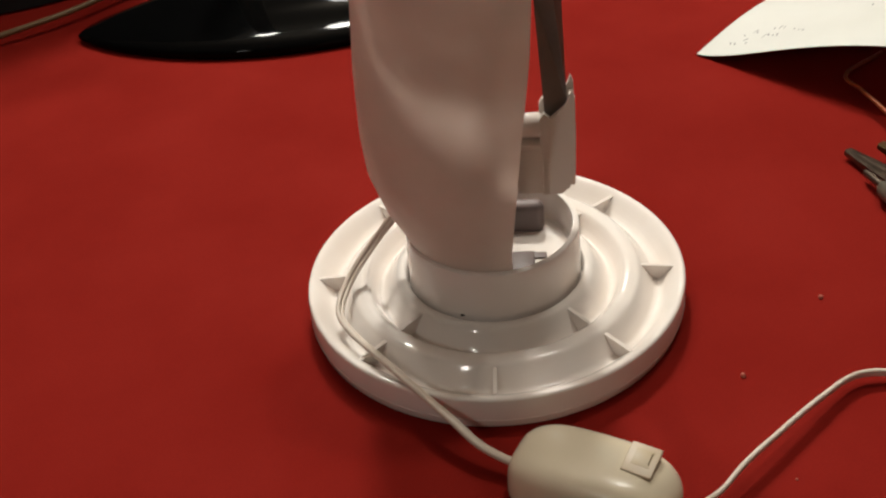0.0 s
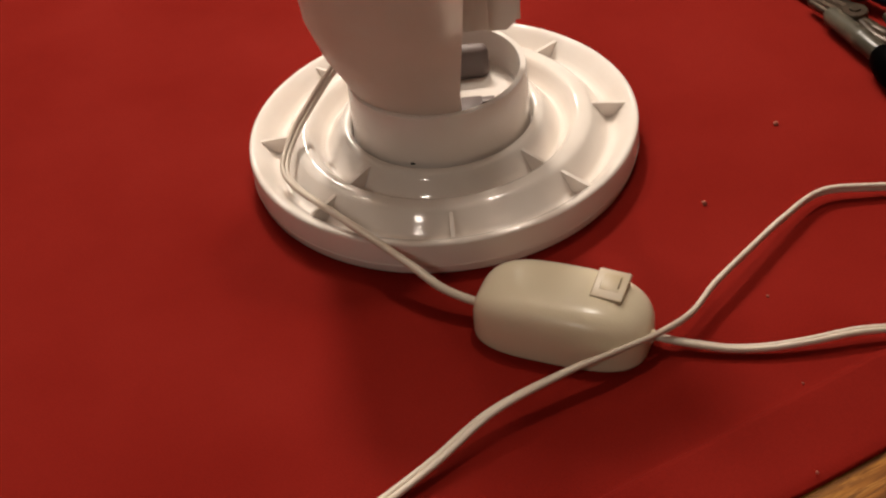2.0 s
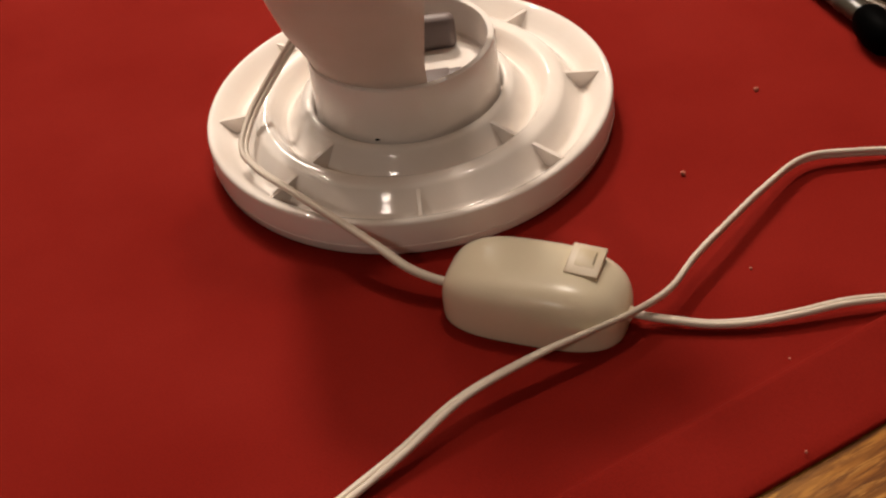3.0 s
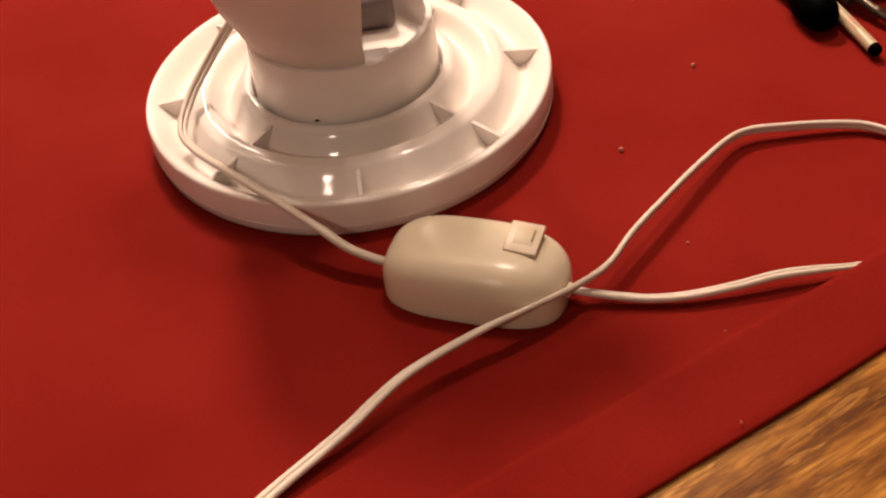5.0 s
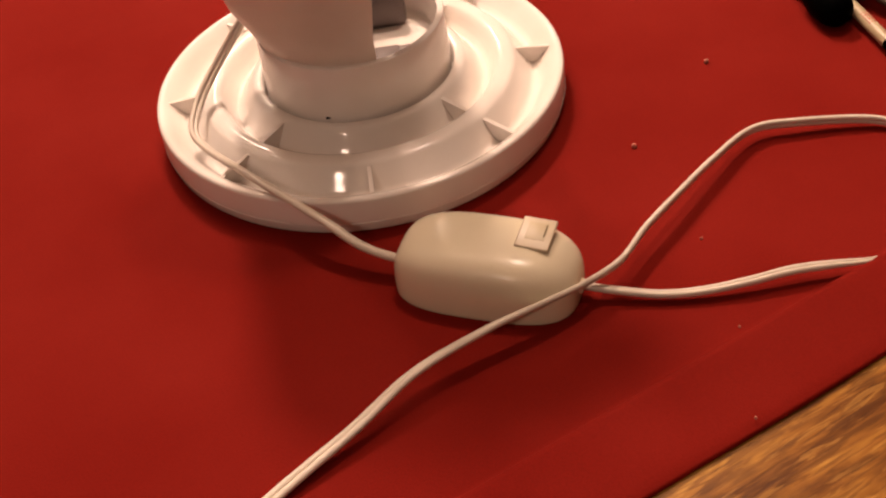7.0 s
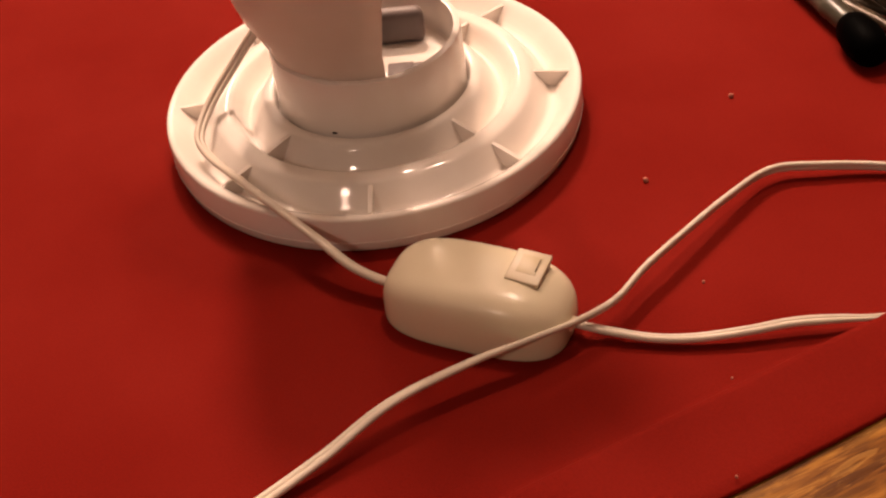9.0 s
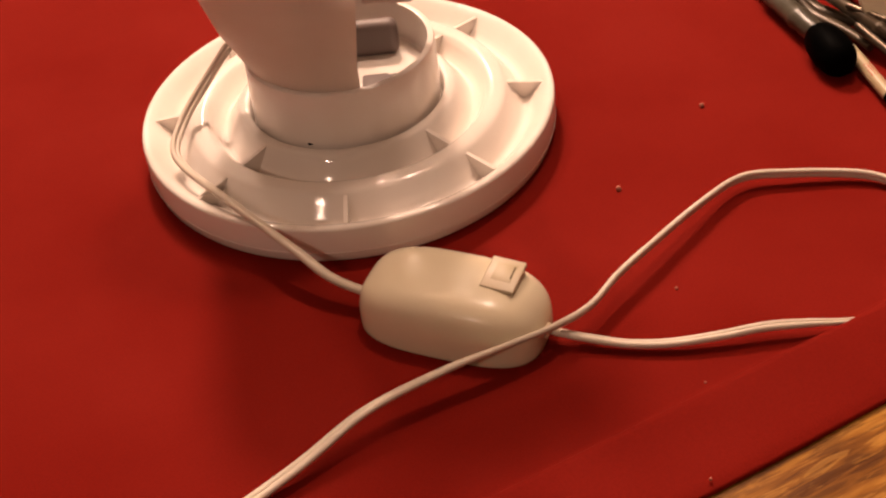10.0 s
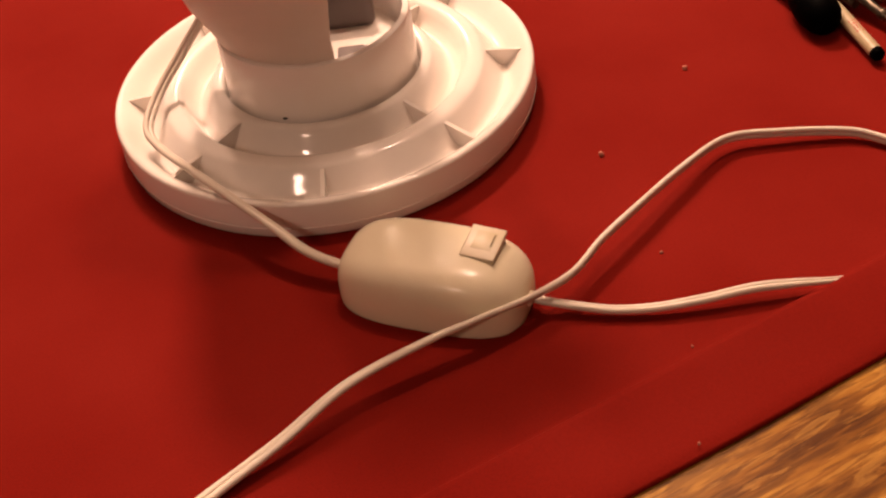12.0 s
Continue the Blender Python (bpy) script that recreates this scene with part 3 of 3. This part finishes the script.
# ---- things at the back of the table ----
def build_stand():
    ob = empty("display_stand", (-0.150, 0.345, 0), 10)
    tagged(ob, "glossy black oval stand base with a short pale neck", "stand")
    bm = bmesh.new()
    lathe(bm, [(0, 0.0), (0.150, 0.0), (0.157, 0.0010), (0.160, 0.0035), (0.1595, 0.0060), (0.156, 0.0085), (0.140, 0.0120), (0.10, 0.0165), (0.05, 0.0195), (0, 0.0205)], 96)
    for v in bm.verts:
        a = abs(v.co.y) / max(math.hypot(v.co.x, v.co.y), 1e-6)
        v.co.y *= 0.42 * a ** 0.55
    part("foot", bm, BLACK_GLOSS, ob, "glossy black oval foot")
    bm = bmesh.new()
    lathe(bm, [(0, 0.017), (0.012, 0.017), (0.011, 0.024), (0.0095, 0.030), (0.0095, 0.16), (0, 0.16)], 32, Matrix.Translation((-0.035, 0.030, 0)))
    part("neck", bm, PALE_GREEN, ob, "pale grey-green neck")


def build_paper():
    """A sheet with one corner on the table, curling up away from it."""
    bm = bmesh.new()
    n = 28
    corner = Vector((0.133, 0.250, 0.0012))
    along, back = Vector((0.783, -0.622, 0)), Vector((0.635, 0.772, 0))
    grid = []
    for i in range(n + 1):
        row = []
        for j in range(n + 1):
            s, t = 0.20 * i / n, 0.115 * j / n
            p = corner + along * s + back * t
            p.z += 0.055 * (1 - math.exp(-(s / 0.1) ** 1.5)) * (1 - 0.30 * t / 0.115) + 0.004 * math.sin(t / 0.115 * math.pi)
            row.append(p)
        grid.append(row)
    top = [[bm.verts.new(p) for p in row] for row in grid]
    low = [[bm.verts.new(p - Vector((0, 0, 0.0004))) for p in row] for row in grid]
    for i in range(n):
        for j in range(n):
            bm.faces.new((top[i][j], top[i + 1][j], top[i + 1][j + 1], top[i][j + 1]))
            bm.faces.new((low[i][j], low[i][j + 1], low[i + 1][j + 1], low[i + 1][j]))
    for i in range(n):
        for a, b in (((i, 0), (i + 1, 0)), ((i + 1, n), (i, n)), ((0, i + 1), (0, i)), ((n, i), (n, i + 1))):
            bm.faces.new((top[a[0]][a[1]], low[a[0]][a[1]], low[b[0]][b[1]], top[b[0]][b[1]]))
    paper = tagged(mesh_object("paper_sheet", bm, PAPER), "curled sheet of white paper with faint grey pencil marks", "paper")
    rng = random.Random(4)
    for s0, t0, count in ((0.016, 0.016, 4), (0.020, 0.028, 3), (0.034, 0.022, 4), (0.036, 0.032, 3), (0.052, 0.030, 3), (0.085, 0.070, 1)):
        for k in range(count):
            i, j = (s0 + 0.0035 * k) / 0.20 * n, (t0 + rng.uniform(-0.003, 0.003)) / 0.115 * n
            a = grid[int(i)][int(j)].lerp(grid[int(i) + 1][int(j)], i % 1)
            a = a + (grid[int(i)][int(j) + 1] - grid[int(i)][int(j)]) * (j % 1)
            slope = (grid[int(i) + 1][int(j)] - grid[int(i)][int(j)]).normalized()
            lean, tall = rng.uniform(-0.6, 1.0), rng.uniform(0.002, 0.0065)
            bm = bmesh.new()
            q = [a + slope * dx + back * dy + Vector((0, 0, 0.0004)) for dx, dy in ((0, 0), (0.0011, 0), (0.0026 * lean, tall), (0.0026 * lean - 0.0010, tall))]
            bm.faces.new([bm.verts.new(v) for v in q])
            part("pencil_mark", bm, INK, paper, "", False)


build_stand()
build_paper()
tagged(tube("orange_wire", [(0.250, 0.235, 0.004), (0.219, 0.200, 0.009), (0.2235, 0.1780, 0.010), (0.2300, 0.1570, 0.010), (0.2330, 0.1420, 0.010), (0.2300, 0.1215, 0.010), (0.2290, 0.1060, 0.013)], 0.0013, ORANGE),
       "thin orange wire running from under the paper to the pliers", "wire")
tagged(tube("brown_cord", [(-0.46, 0.270, 0.004), (-0.395, 0.305, 0.005), (-0.366, 0.318, 0.008), (-0.324, 0.346, 0.010), (-0.286, 0.385, 0.010), (-0.24, 0.43, 0.004)], 0.0022, TAN),
       "thin tan cord lying behind the red card area", "cord")
tagged(tube("black_cable", [(-0.41, 0.34, 0.006), (-0.384, 0.300, 0.007), (-0.372, 0.268, 0.009), (-0.362, 0.225, 0.006), (-0.356, 0.195, 0.005), (-0.352, 0.150, 0.004), (-0.37, 0.09, 0.004)], 0.0038, BLACK),
       "black rubber cable lying on the red sheet", "cable")


def build_bag():
    """A slumped black cloth bag; its unseen upper part is added height that shades the sheet."""
    bm = bmesh.new()
    n, rings = 40, []
    for h in range(13):
        f = h / 12
        ring = []
        for k in range(n):
            a = 2 * math.pi * k / n
            g = (1 - f ** 2.6) ** 0.5 * (1 + 0.10 * noise.noise((math.cos(a) * 1.6, math.sin(a) * 1.6, f * 2.0))) if h < 12 else 0.05
            ring.append(bm.verts.new((0.165 * g * math.cos(a), 0.072 * g * math.sin(a), 0.002 + 0.430 * f + 0.006 * noise.noise((math.cos(a) * 3, math.sin(a) * 3, 5)) * f)))
        rings.append(ring)
    for a, b in zip(rings, rings[1:]):
        for k in range(n):
            bm.faces.new((a[k], a[(k + 1) % n], b[(k + 1) % n], b[k]))
    bm.faces.new(rings[0][::-1])
    bm.faces.new(rings[-1])
    ob = mesh_object("cloth_bag", bm, BLACK_CLOTH)
    ob.matrix_world = pose(-0.365, 0.455, 0, 0, 0, 24)
    tagged(ob, "slumped black cloth bag at the back of the table, heightened to shade the sheet", "bag")


build_bag()

# ---- crumbs ----
for k, (x, y, r) in enumerate(((0.115, -0.0635, 0.0012), (0.162, -0.008, 0.0012), (0.1207, -0.2245, 0.0006), (0.1275, -0.1285, 0.0006), (0.1285, -0.1790, 0.0005))):
    bm = bmesh.new()
    bmesh.ops.create_icosphere(bm, subdivisions=2, radius=r)
    for v in bm.verts:
        v.co *= 1 + 0.35 * noise.noise(v.co * 900 + Vector((k, 0, 0)))
    ob = tagged(mesh_object("crumb", bm, CRUMB), "tiny pinkish plastic crumb on the red sheet", "crumb", "crumbs on the sheet")
    ob.location = (x, y, r * 0.8 + (0.0024 if y < -0.2 else 0.0))
